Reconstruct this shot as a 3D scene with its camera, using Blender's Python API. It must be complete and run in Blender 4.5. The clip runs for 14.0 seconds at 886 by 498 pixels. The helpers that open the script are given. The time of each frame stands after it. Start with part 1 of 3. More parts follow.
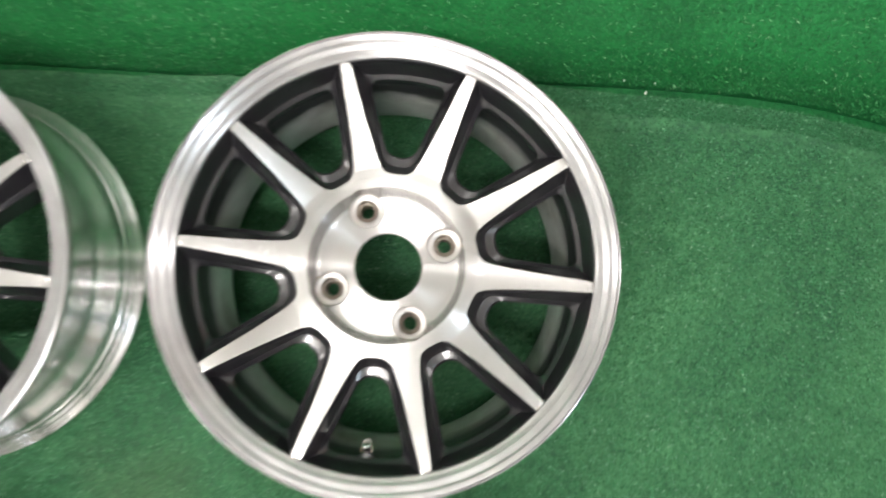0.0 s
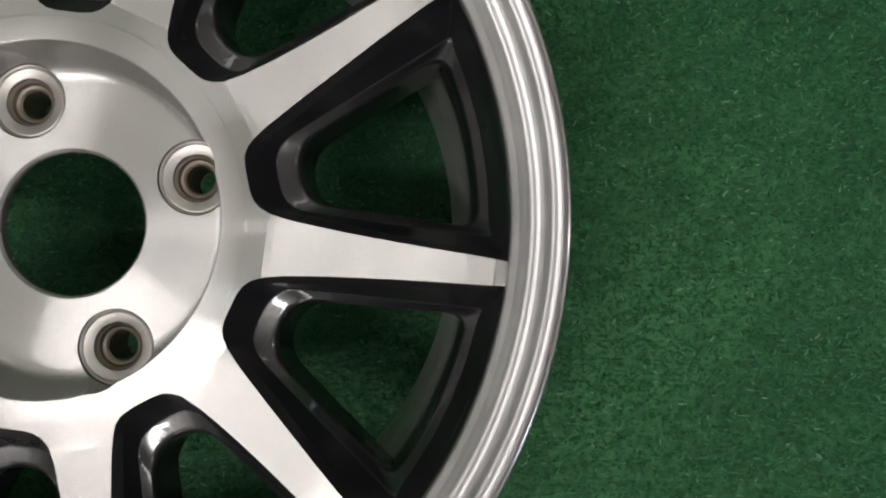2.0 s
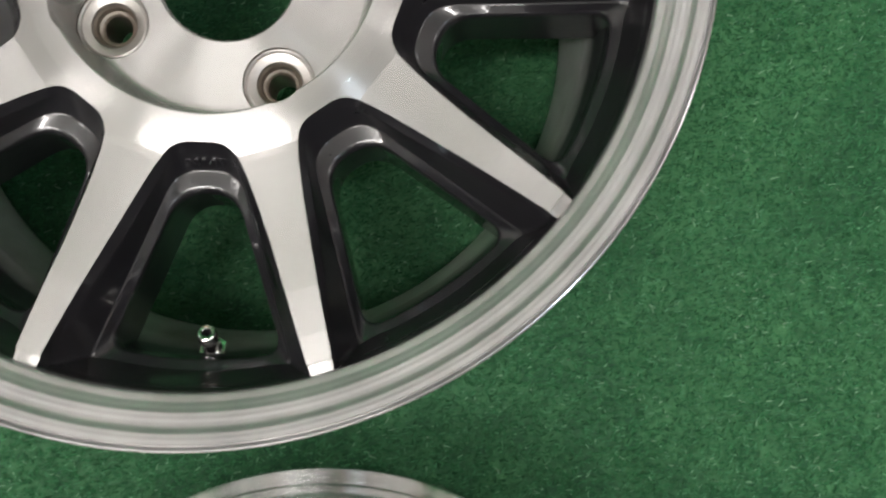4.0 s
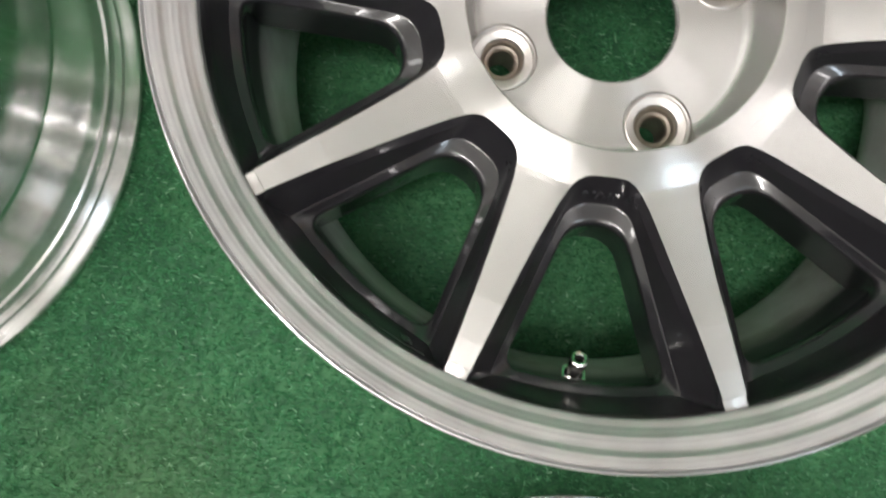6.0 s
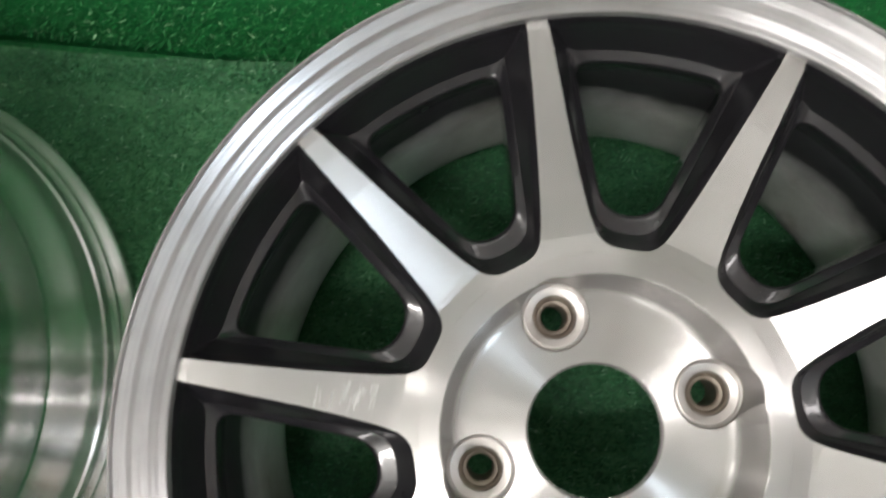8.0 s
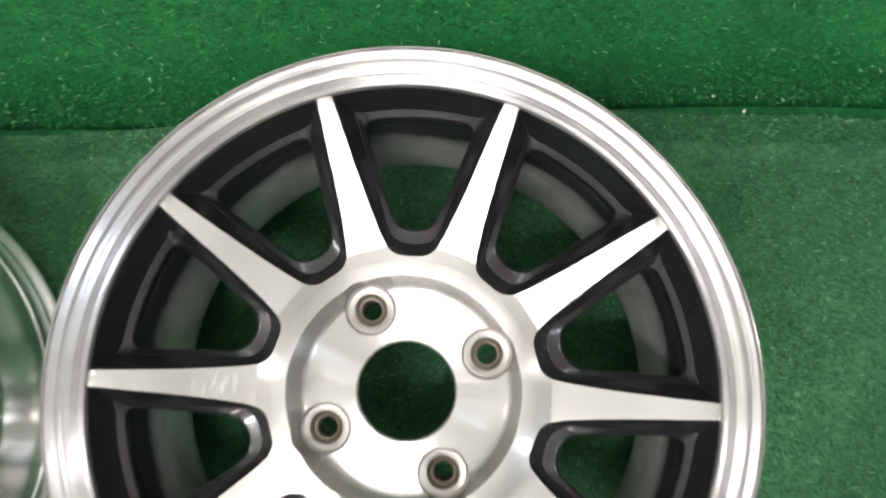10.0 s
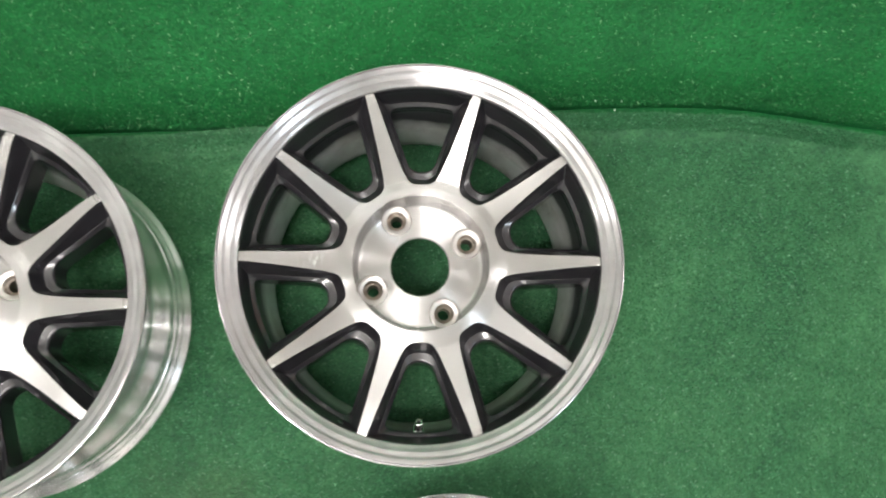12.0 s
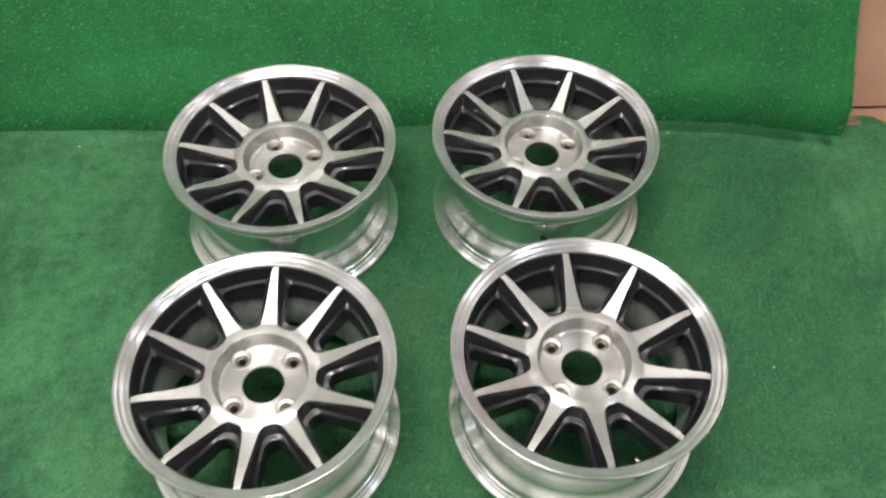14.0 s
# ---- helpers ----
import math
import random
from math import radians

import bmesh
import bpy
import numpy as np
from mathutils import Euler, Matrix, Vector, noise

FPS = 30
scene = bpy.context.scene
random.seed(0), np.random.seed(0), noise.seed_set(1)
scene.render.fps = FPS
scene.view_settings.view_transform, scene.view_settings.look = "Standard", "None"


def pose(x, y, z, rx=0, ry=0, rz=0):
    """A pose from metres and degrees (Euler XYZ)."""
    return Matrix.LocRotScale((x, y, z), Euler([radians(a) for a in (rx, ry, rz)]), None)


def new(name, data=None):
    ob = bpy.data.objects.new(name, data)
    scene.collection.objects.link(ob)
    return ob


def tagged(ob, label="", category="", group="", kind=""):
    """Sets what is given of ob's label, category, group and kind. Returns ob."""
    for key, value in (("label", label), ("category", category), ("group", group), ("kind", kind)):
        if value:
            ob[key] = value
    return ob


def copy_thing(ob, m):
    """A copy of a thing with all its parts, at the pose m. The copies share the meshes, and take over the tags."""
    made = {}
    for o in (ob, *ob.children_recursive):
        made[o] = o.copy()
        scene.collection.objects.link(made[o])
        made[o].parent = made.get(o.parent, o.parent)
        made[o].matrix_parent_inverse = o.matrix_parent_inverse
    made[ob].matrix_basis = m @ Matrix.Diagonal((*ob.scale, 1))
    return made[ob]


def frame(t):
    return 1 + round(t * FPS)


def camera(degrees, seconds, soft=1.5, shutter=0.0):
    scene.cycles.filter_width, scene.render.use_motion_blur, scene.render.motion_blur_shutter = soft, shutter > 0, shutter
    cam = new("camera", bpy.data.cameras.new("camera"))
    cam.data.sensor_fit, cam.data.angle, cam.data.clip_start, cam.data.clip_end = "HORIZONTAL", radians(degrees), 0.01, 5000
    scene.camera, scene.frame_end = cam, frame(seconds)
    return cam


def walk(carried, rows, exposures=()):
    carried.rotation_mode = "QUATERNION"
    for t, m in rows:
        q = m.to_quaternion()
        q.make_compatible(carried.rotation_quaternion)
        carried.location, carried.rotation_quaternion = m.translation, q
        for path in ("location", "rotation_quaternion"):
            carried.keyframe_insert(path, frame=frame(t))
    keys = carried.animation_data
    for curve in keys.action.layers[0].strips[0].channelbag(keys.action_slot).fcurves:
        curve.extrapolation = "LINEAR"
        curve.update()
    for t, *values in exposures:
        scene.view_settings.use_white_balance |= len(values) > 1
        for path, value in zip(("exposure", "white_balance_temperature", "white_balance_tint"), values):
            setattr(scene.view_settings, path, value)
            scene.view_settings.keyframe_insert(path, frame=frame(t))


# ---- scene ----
cam = camera(55.57, 14.0, soft=2.0, shutter=0.4)
PATH = [
    (0.0, 0.0430, -0.0494, 0.9401, 4.72, -0.59, -1.05),
    (0.5, 0.1358, 0.0236, 0.7224, 2.22, -0.23, -0.54),
    (1.0, 0.1609, 0.0081, 0.5845, 1.94, 0.54, -0.16),
    (1.5, 0.1636, -0.0147, 0.5200, 2.90, 0.27, -0.02),
    (2.0, 0.1602, -0.0269, 0.5079, 2.19, -0.16, -0.63),
    (2.2, 0.1524, -0.0336, 0.5058, 2.28, -0.95, -1.02),
    (4.3, 0.0565, -0.1741, 0.5251, 4.40, -1.37, -5.70),
    (4.5, 0.0410, -0.1795, 0.5261, 4.84, -0.46, -5.27),
    (5.0, -0.0155, -0.1889, 0.5332, 5.89, -0.73, -3.56),
    (5.5, -0.0575, -0.1793, 0.5416, 6.18, -0.82, -3.22),
    (6.0, -0.0872, -0.1509, 0.5366, 5.69, -0.39, -0.88),
    (6.5, -0.0912, -0.1070, 0.5409, 6.57, 0.35, 0.98),
    (7.0, -0.0900, -0.0544, 0.5500, 6.49, 0.98, 2.55),
    (7.5, -0.0825, -0.0044, 0.5496, 6.18, 1.94, 2.59),
    (8.0, -0.0574, 0.0328, 0.5525, 7.41, 2.20, 1.73),
    (8.5, -0.0193, 0.0643, 0.5558, 7.84, 2.38, -0.24),
    (9.0, 0.0281, 0.0802, 0.5581, 7.16, 2.13, -3.41),
    (9.2, 0.0478, 0.0767, 0.5561, 7.44, 2.07, -4.97),
    (11.3, 0.0128, -0.0885, 1.0083, 5.62, -0.37, -3.71),
    (11.5, 0.0094, -0.0969, 1.0132, 6.04, -0.79, -4.00),
    (12.0, -0.0484, -0.1529, 1.0426, 11.16, -3.40, -7.28),
    (12.5, -0.1559, -0.4161, 1.1511, 21.17, -3.21, -11.52),
    (13.0, -0.2005, -0.7325, 1.2274, 30.07, -1.18, -8.75),
    (13.5, -0.2487, -0.9166, 1.2848, 34.82, -0.77, -6.37),
    (14.0, -0.3009, -1.0767, 1.3038, 36.92, -0.60, -5.34),
]
EXPOSURES = [(0.0, -0.05), (0.5, -0.52), (1.0, -1.1), (1.5, -1.4), (2.2, -1.55), (4.3, -0.6), (5.0, -0.36), (5.5, -0.34), (6.5, -0.26), (7.0, -0.56), (8.0, -0.78), (8.5, -0.78), (9.2, -0.62), (11.3, -0.36), (12.0, -0.17), (12.5, 0.02), (13.2, -0.21), (14.0, -0.33)]
walk(cam, [(t, pose(x, y, z, rx, ry, rz)) for t, x, y, z, rx, ry, rz in PATH], EXPOSURES)

# ---- light ----
world = bpy.data.worlds.new("world")
world.use_nodes = True
scene.world = world
world.node_tree.nodes["Background"].inputs[0].default_value = (0.9, 0.95, 1.0, 1)
world.node_tree.nodes["Background"].inputs[1].default_value = 0.05


def tube(x0, y0, x1, y1, watts, colour):
    """A bare tube under the ceiling, which shines down, up and to both sides."""
    mid, span = Vector(((x0 + x1) / 2, (y0 + y1) / 2, 0)), Vector((x1 - x0, y1 - y0, 0))
    turn = Matrix.Rotation(math.atan2(span.y, span.x), 4, "Z")
    length = span.length
    for tilt, z, h, share in ((0, 2.26, 0.10, 0.85), (180, 2.29, 0.10, 1.0), (90, 2.275, 0.08, 0.45), (-90, 2.275, 0.08, 0.45)):
        d = bpy.data.lights.new("tube_light", "AREA")
        d.shape, d.size, d.size_y, d.energy, d.color = "RECTANGLE", length, h, watts * share, colour
        side = turn @ Vector((0, 0.06 * math.sin(radians(tilt)), 0))
        new("tube_light", d).matrix_world = Matrix.Translation(mid + side + Vector((0, 0, z))) @ turn @ pose(0, 0, 0, tilt)


tube(-1.18, -0.56, -0.02, -0.48, 31, (1, 0.955, 0.935))
tube(-1.65, 0.20, -1.05, 0.20, 4, (1, 0.955, 0.935))
tube(1.00, 0.06, 2.15, 0.06, 6, (1, 0.95, 0.95))
tube(0.76, -0.56, 1.20, -0.90, 5, (0.74, 0.87, 1.0))
# Two unseen tubes, added to brighten the near lip and the lower flanges.
tube(-0.60, 1.00, 0.50, 1.00, 2.4, (1, 0.96, 0.95))
tube(-1.20, -2.20, -0.10, -2.20, 12, (1, 0.96, 0.95))


# ---- materials ----
def material(name, colour, rough, metal=0.0):
    m = bpy.data.materials.new(name)
    m.use_nodes = True
    n, l = m.node_tree.nodes, m.node_tree.links
    b = n["Principled BSDF"]
    b.inputs["Base Color"].default_value = (*colour, 1)
    b.inputs["Roughness"].default_value, b.inputs["Metallic"].default_value = rough, metal
    return m, n, l, b


def node(n, kind, **sets):
    k = n.new(kind)
    for a, v in sets.items():
        setattr(k, a, v)
    return k


def noise_tex(n, l, scale, detail=3.0, vector=None, rough=0.55):
    k = n.new("ShaderNodeTexNoise")
    k.inputs["Scale"].default_value, k.inputs["Detail"].default_value, k.inputs["Roughness"].default_value = scale, detail, rough
    if vector:
        l.new(vector, k.inputs["Vector"])
    return k.outputs["Fac"]


def ramp(n, l, fac, stops):
    k = n.new("ShaderNodeValToRGB")
    e = k.color_ramp.elements
    while len(e) < len(stops):
        e.new(0.5)
    for i, (p, c) in enumerate(stops):
        e[i].position, e[i].color = p, (*c, 1) if len(c) == 3 else c
    l.new(fac, k.inputs["Fac"])
    return k.outputs["Color"]


def grey(v):
    return (v, v, v)


def map_range(n, l, fac, a, b, lo=0.0, hi=1.0):
    k = n.new("ShaderNodeMapRange")
    l.new(fac, k.inputs["Value"])
    for name, v in (("From Min", lo), ("From Max", hi), ("To Min", a), ("To Max", b)):
        k.inputs[name].default_value = v
    return k.outputs["Result"]


def bump(n, l, b, height, strength, distance, before=None):
    k = n.new("ShaderNodeBump")
    k.inputs["Strength"].default_value, k.inputs["Distance"].default_value = strength, distance
    l.new(height, k.inputs["Height"])
    if before:
        l.new(before, k.inputs["Normal"])
    l.new(k.outputs["Normal"], b.inputs["Normal"])
    return k.outputs["Normal"]


def object_coords(n):
    return n.new("ShaderNodeTexCoord").outputs["Object"]


def turned_metal(name, colour, across, along_ring, stain=0.1, haze=0.0):
    """Aluminium cut on a lathe: fine rings round the wheel's axle spread the light across them and keep it narrow along them."""
    m = bpy.data.materials.new(name)
    m.use_nodes = True
    n, l = m.node_tree.nodes, m.node_tree.links
    n.remove(n["Principled BSDF"])
    b = node(n, "ShaderNodeBsdfAnisotropic", distribution="MULTI_GGX")
    l.new(b.outputs[0], n["Material Output"].inputs["Surface"])
    co = object_coords(n)
    flat = node(n, "ShaderNodeVectorMath", operation="MULTIPLY")
    l.new(co, flat.inputs[0])
    flat.inputs[1].default_value = (1, 1, 0)
    length = node(n, "ShaderNodeVectorMath", operation="LENGTH")
    l.new(flat.outputs[0], length.inputs[0])
    cross = node(n, "ShaderNodeVectorMath", operation="CROSS_PRODUCT")
    cross.inputs[0].default_value = (0, 0, 1)
    l.new(flat.outputs[0], cross.inputs[1])
    turn = node(n, "ShaderNodeVectorTransform", vector_type="VECTOR", convert_from="OBJECT", convert_to="WORLD")
    l.new(cross.outputs[0], turn.inputs[0])
    unit = node(n, "ShaderNodeVectorMath", operation="NORMALIZE")
    l.new(turn.outputs[0], unit.inputs[0])
    l.new(unit.outputs[0], b.inputs["Tangent"])
    mean = math.sqrt(across * along_ring)
    rough = math.sqrt(mean)
    b.inputs["Anisotropy"].default_value = 1 - along_ring / mean
    ring = node(n, "ShaderNodeTexNoise", noise_dimensions="1D")
    ring.inputs["Scale"].default_value, ring.inputs["Detail"].default_value = 700, 3
    l.new(length.outputs["Value"], ring.inputs["W"])
    stains = noise_tex(n, l, 26, 5, co)
    tint = ramp(n, l, stains, [(0.3, tuple(c * (1 - stain) for c in colour)), (0.7, colour)])
    lines = ramp(n, l, ring.outputs["Fac"], [(0.3, grey(0.95)), (0.7, grey(1.0))])
    mixed = node(n, "ShaderNodeMix", data_type="RGBA", blend_type="MULTIPLY")
    mixed.inputs["Factor"].default_value = 1.0
    l.new(tint, mixed.inputs[6])
    l.new(lines, mixed.inputs[7])
    l.new(mixed.outputs[2], b.inputs["Color"])
    fine = noise_tex(n, l, 40, 4, co)
    l.new(map_range(n, l, fine, rough * 0.9, rough * 1.12), b.inputs["Roughness"])
    if haze:
        dull, both = node(n, "ShaderNodeBsdfDiffuse"), node(n, "ShaderNodeMixShader")
        l.new(mixed.outputs[2], dull.inputs["Color"])
        both.inputs[0].default_value = haze
        l.new(b.outputs[0], both.inputs[1])
        l.new(dull.outputs[0], both.inputs[2])
        l.new(both.outputs[0], n["Material Output"].inputs["Surface"])
    return m


machined = turned_metal("machined_aluminium", (0.575, 0.562, 0.553), 0.19, 0.013, 0.12, 0.2)
lip_metal = turned_metal("polished_lip", (0.62, 0.612, 0.617), 0.070, 0.014, 0.28, 0.28)
lug_metal = turned_metal("bare_lug_seat", (0.54, 0.515, 0.49), 0.16, 0.16, 0.15)
hole_metal = turned_metal("dull_lug_hole", (0.50, 0.44, 0.38), 0.22, 0.22, 0.35)
flange_metal = turned_metal("turned_flange", (0.93, 0.93, 0.93), 0.18, 0.014, 0.10)
barrel_metal = turned_metal("polished_barrel", (0.90, 0.90, 0.90), 0.022, 0.004, 0.06)


def cast_inside():
    """Bare metal inside the barrel, with the spokes' black paint fading out over its upper part."""
    m, n, l, b = material("inner_barrel", (0.5, 0.5, 0.5), 0.30, 0.9)
    co = object_coords(n)
    split = n.new("ShaderNodeSeparateXYZ")
    l.new(co, split.inputs[0])
    edge = node(n, "ShaderNodeMath", operation="MULTIPLY_ADD")
    l.new(noise_tex(n, l, 22, 5, co), edge.inputs[0])
    edge.inputs[1].default_value = 0.03
    l.new(split.outputs["Z"], edge.inputs[2])
    paint = map_range(n, l, edge.outputs[0], 0.0, 1.0, 0.116, 0.142)
    bare = ramp(n, l, noise_tex(n, l, 15, 6, co), [(0.30, (0.36, 0.33, 0.29)), (0.42, (0.66, 0.65, 0.63)), (0.62, (0.90, 0.90, 0.89))])
    mix = node(n, "ShaderNodeMix", data_type="RGBA")
    l.new(paint, mix.inputs["Factor"])
    l.new(bare, mix.inputs[6])
    mix.inputs[7].default_value = (0.022, 0.021, 0.024, 1)
    l.new(mix.outputs[2], b.inputs["Base Color"])
    l.new(map_range(n, l, paint, 0.6, 0.0), b.inputs["Metallic"])
    bump(n, l, b, noise_tex(n, l, 160, 3, co), 0.2, 0.0008)
    return m


inner_metal = cast_inside()


def black_paint():
    """Gloss black over a slightly uneven casting."""
    m, n, l, b = material("gloss_black_paint", (0.020, 0.019, 0.022), 0.22)
    co = object_coords(n)
    b.inputs["Coat Weight"].default_value, b.inputs["Coat Roughness"].default_value, b.inputs["Coat IOR"].default_value = 1.0, 0.045, 1.65
    b.inputs["Specular IOR Level"].default_value = 0.2
    l.new(map_range(n, l, noise_tex(n, l, 60, 4, co), 0.22, 0.40), b.inputs["Roughness"])
    bump(n, l, b, noise_tex(n, l, 300, 3, co), 0.10, 0.0006)
    k = n.new("ShaderNodeBump")
    k.inputs["Strength"].default_value, k.inputs["Distance"].default_value = 0.07, 0.0010
    l.new(noise_tex(n, l, 150, 3, co), k.inputs["Height"])
    l.new(k.outputs["Normal"], b.inputs["Coat Normal"])
    return m


black = black_paint()
chrome = material("nickel_plate", (0.75, 0.74, 0.72), 0.14, 1.0)[0]
# Rubber of the grommet; also the painted shade inside the valve tip's bore.
rubber = material("rubber_and_bore_shade", (0.012, 0.012, 0.012), 0.55)[0]


def worn_patch(n, l, co, colour):
    """Brownish, trodden pile round one spot of the mat, with an uneven edge."""
    away = node(n, "ShaderNodeVectorMath", operation="DISTANCE")
    l.new(co, away.inputs[0])
    away.inputs[1].default_value = (-0.275, -0.240, 0.0)
    uneven = node(n, "ShaderNodeMath", operation="MULTIPLY_ADD")
    l.new(noise_tex(n, l, 14, 4, co), uneven.inputs[0])
    uneven.inputs[1].default_value = 0.12
    l.new(away.outputs["Value"], uneven.inputs[2])
    mix = node(n, "ShaderNodeMix", data_type="RGBA")
    l.new(map_range(n, l, uneven.outputs[0], 0.36, 0.0, 0.06, 0.16), mix.inputs["Factor"])
    l.new(colour, mix.inputs[6])
    mix.inputs[7].default_value = (0.070, 0.112, 0.048, 1)
    return mix.outputs[2]


def turf(name, dark, light, rough, sheen, clump):
    m, n, l, b = material(name, light, rough)
    co = object_coords(n)
    patches = noise_tex(n, l, 5, 4, co)
    tufts = noise_tex(n, l, 190, 3, co)
    mix = node(n, "ShaderNodeMath", operation="MULTIPLY_ADD")
    l.new(patches, mix.inputs[0])
    mix.inputs[1].default_value = 1.3
    clumps = node(n, "ShaderNodeMath", operation="MULTIPLY_ADD")
    l.new(noise_tex(n, l, 38, 3, co), clumps.inputs[0])
    clumps.inputs[1].default_value = clump
    l.new(map_range(n, l, tufts, -0.60 - clump / 2, 0.25 - clump / 2), clumps.inputs[2])
    l.new(clumps.outputs[0], mix.inputs[2])
    l.new(worn_patch(n, l, co, ramp(n, l, mix.outputs[0], [(0.25, dark), (0.75, light)])), b.inputs["Base Color"])
    b.inputs["Specular IOR Level"].default_value = 0.25
    bump(n, l, b, tufts, 0.6, 0.003)
    b.inputs["Sheen Weight"].default_value, b.inputs["Sheen Roughness"].default_value = sheen, 0.5
    return m


turf_floor = turf("worn_green_turf", (0.0153, 0.0914, 0.0353), (0.0613, 0.2110, 0.0811), 0.55, 0.15, 0.75)
turf_fresh = turf("green_turf", (0.0048, 0.0968, 0.0238), (0.0132, 0.1848, 0.0446), 0.6, 0.0, 0.4)


def blade_material(name, stops, specular=0.22):
    m, n, l, b = material(name, (0.02, 0.17, 0.05), 0.33)
    isle = n.new("ShaderNodeNewGeometry").outputs["Random Per Island"]
    l.new(worn_patch(n, l, object_coords(n), ramp(n, l, isle, stops)), b.inputs["Base Color"])
    b.inputs["Specular IOR Level"].default_value = specular
    l.new(map_range(n, l, isle, 0.55, 0.38), b.inputs["Roughness"])
    return m


blades = blade_material("worn_turf_blades", [(0.0, (0.0165, 0.0987, 0.0364)), (0.45, (0.0259, 0.1403, 0.0520)), (0.86, (0.0424, 0.1871, 0.0728)), (0.96, (0.0765, 0.2391, 0.1091)), (1.0, (0.1884, 0.3535, 0.2079))], 0.25)
# The palest few blades have lamp glints painted into their colour.
fresh_blades = blade_material("turf_blades", [(0.0, (0.0060, 0.0880, 0.0212)), (0.5, (0.0120, 0.1485, 0.0368)), (0.90, (0.0216, 0.2035, 0.0534)), (0.965, (0.0720, 0.2970, 0.1012)), (1.0, (0.3120, 0.5280, 0.2944))], 0.3)


def laminate():
    m, n, l, b = material("brown_laminate", (0.36, 0.19, 0.13), 0.12)
    co = object_coords(n)
    l.new(ramp(n, l, noise_tex(n, l, 4, 5, co), [(0.3, (0.33, 0.165, 0.11)), (0.7, (0.40, 0.225, 0.155))]), b.inputs["Base Color"])
    l.new(map_range(n, l, noise_tex(n, l, 25, 4, co), 0.08, 0.2), b.inputs["Roughness"])
    return m


brown = laminate()


def plaster(name, colour):
    m, n, l, b = material(name, colour, 0.85)
    co = object_coords(n)
    dim = tuple(c * 0.9 for c in colour)
    l.new(ramp(n, l, noise_tex(n, l, 2.5, 6, co), [(0.3, dim), (0.7, colour)]), b.inputs["Base Color"])
    bump(n, l, b, noise_tex(n, l, 120, 3, co), 0.15, 0.001)
    return m


wall_paint = plaster("wall_paint", (0.82, 0.82, 0.81))
ceiling_paint = plaster("ceiling_paint", (0.80, 0.80, 0.78))
tan_tile = plaster("tan_floor", (0.42, 0.30, 0.21))


# ---- mesh helpers ----
def mesh_from(name, verts, faces, mats, index=None, angle=35):
    me = bpy.data.meshes.new(name)
    me.from_pydata([tuple(v) for v in verts], [], faces)
    for m in mats:
        me.materials.append(m)
    if index is not None:
        me.polygons.foreach_set("material_index", index)
    me.polygons.foreach_set("use_smooth", [True] * len(me.polygons))
    me.update()
    me.set_sharp_from_angle(angle=radians(angle))
    return me


def box(name, lo, hi, mat, bevel=0.0):
    bm = bmesh.new()
    bmesh.ops.create_cube(bm, size=1)
    for v in bm.verts:
        v.co = Vector([lo[i] + (v.co[i] + 0.5) * (hi[i] - lo[i]) for i in range(3)])
    if bevel:
        bmesh.ops.bevel(bm, geom=bm.edges[:], offset=bevel, segments=2, affect="EDGES", profile=0.5)
    me = bpy.data.meshes.new(name)
    bm.to_mesh(me)
    bm.free()
    me.materials.append(mat)
    return me


def lathe(profile, n=160, closed=True):
    """Vertices and faces of a profile of (radius, height) turned round the axle."""
    k = len(profile)
    verts = [(r * math.cos(2 * math.pi * i / n), r * math.sin(2 * math.pi * i / n), z) for i in range(n) for r, z in profile]
    faces = []
    for i in range(n):
        a, b = i * k, (i + 1) % n * k
        for j in range(k if closed else k - 1):
            c = (j + 1) % k
            faces.append((a + j, a + c, b + c, b + j))
    return verts, faces


def part(name, me, parent, label=""):
    ob = new(name, me)
    ob.parent = parent
    if label:
        tagged(ob, label)
    return ob


def bezier_profile(points, steps=6):
    """A smooth curve through (radius, height) points."""
    out = []
    p = [points[0], *points, points[-1]]
    for i in range(1, len(p) - 2):
        for s in range(steps):
            t = s / steps
            q = []
            for d in (0, 1):
                a, b, c, e = p[i - 1][d], p[i][d], p[i + 1][d], p[i + 2][d]
                q.append(0.5 * (2 * b + (c - a) * t + (2 * a - 5 * b + 4 * c - e) * t * t + (3 * b - a - 3 * c + e) * t ** 3))
            out.append(tuple(q))
    out.append(points[-1])
    return out


# ---- the room ----
FLOOR_Z = -0.012
tagged(new("floor", box("floor", (-2.4, -3.2, FLOOR_Z - 0.1), (2.4, 1.3, FLOOR_Z), tan_tile)), "tan smooth hard floor under the green turf mat", "floor", kind="structure")
tagged(new("ceiling", box("ceiling", (-2.5, -3.3, 2.5), (2.5, 1.4, 2.7), ceiling_paint)), "plain pale grey painted ceiling", "ceiling", kind="structure")
tagged(new("wall_north", box("wall_north", (-2.4, 1.3, FLOOR_Z - 0.1), (2.4, 1.4, 2.6), ceiling_paint)), "plain pale painted wall behind the leaning panel", "wall", kind="structure")
tagged(new("wall_south", box("wall_south", (-2.4, -3.3, FLOOR_Z - 0.1), (2.4, -3.2, 2.6), wall_paint)), "plain pale painted wall", "wall", kind="structure")
tagged(new("wall_west", box("wall_west", (-2.5, -3.3, FLOOR_Z - 0.1), (-2.4, 1.4, 2.6), wall_paint)), "plain pale painted wall", "wall", kind="structure")
tagged(new("wall_east", box("wall_east", (2.4, -3.3, FLOOR_Z - 0.1), (2.5, 1.4, 2.6), wall_paint)), "plain pale painted wall", "wall", kind="structure")

# ---- turf hanging over the leaning panel ----
SLOPE = 0.70
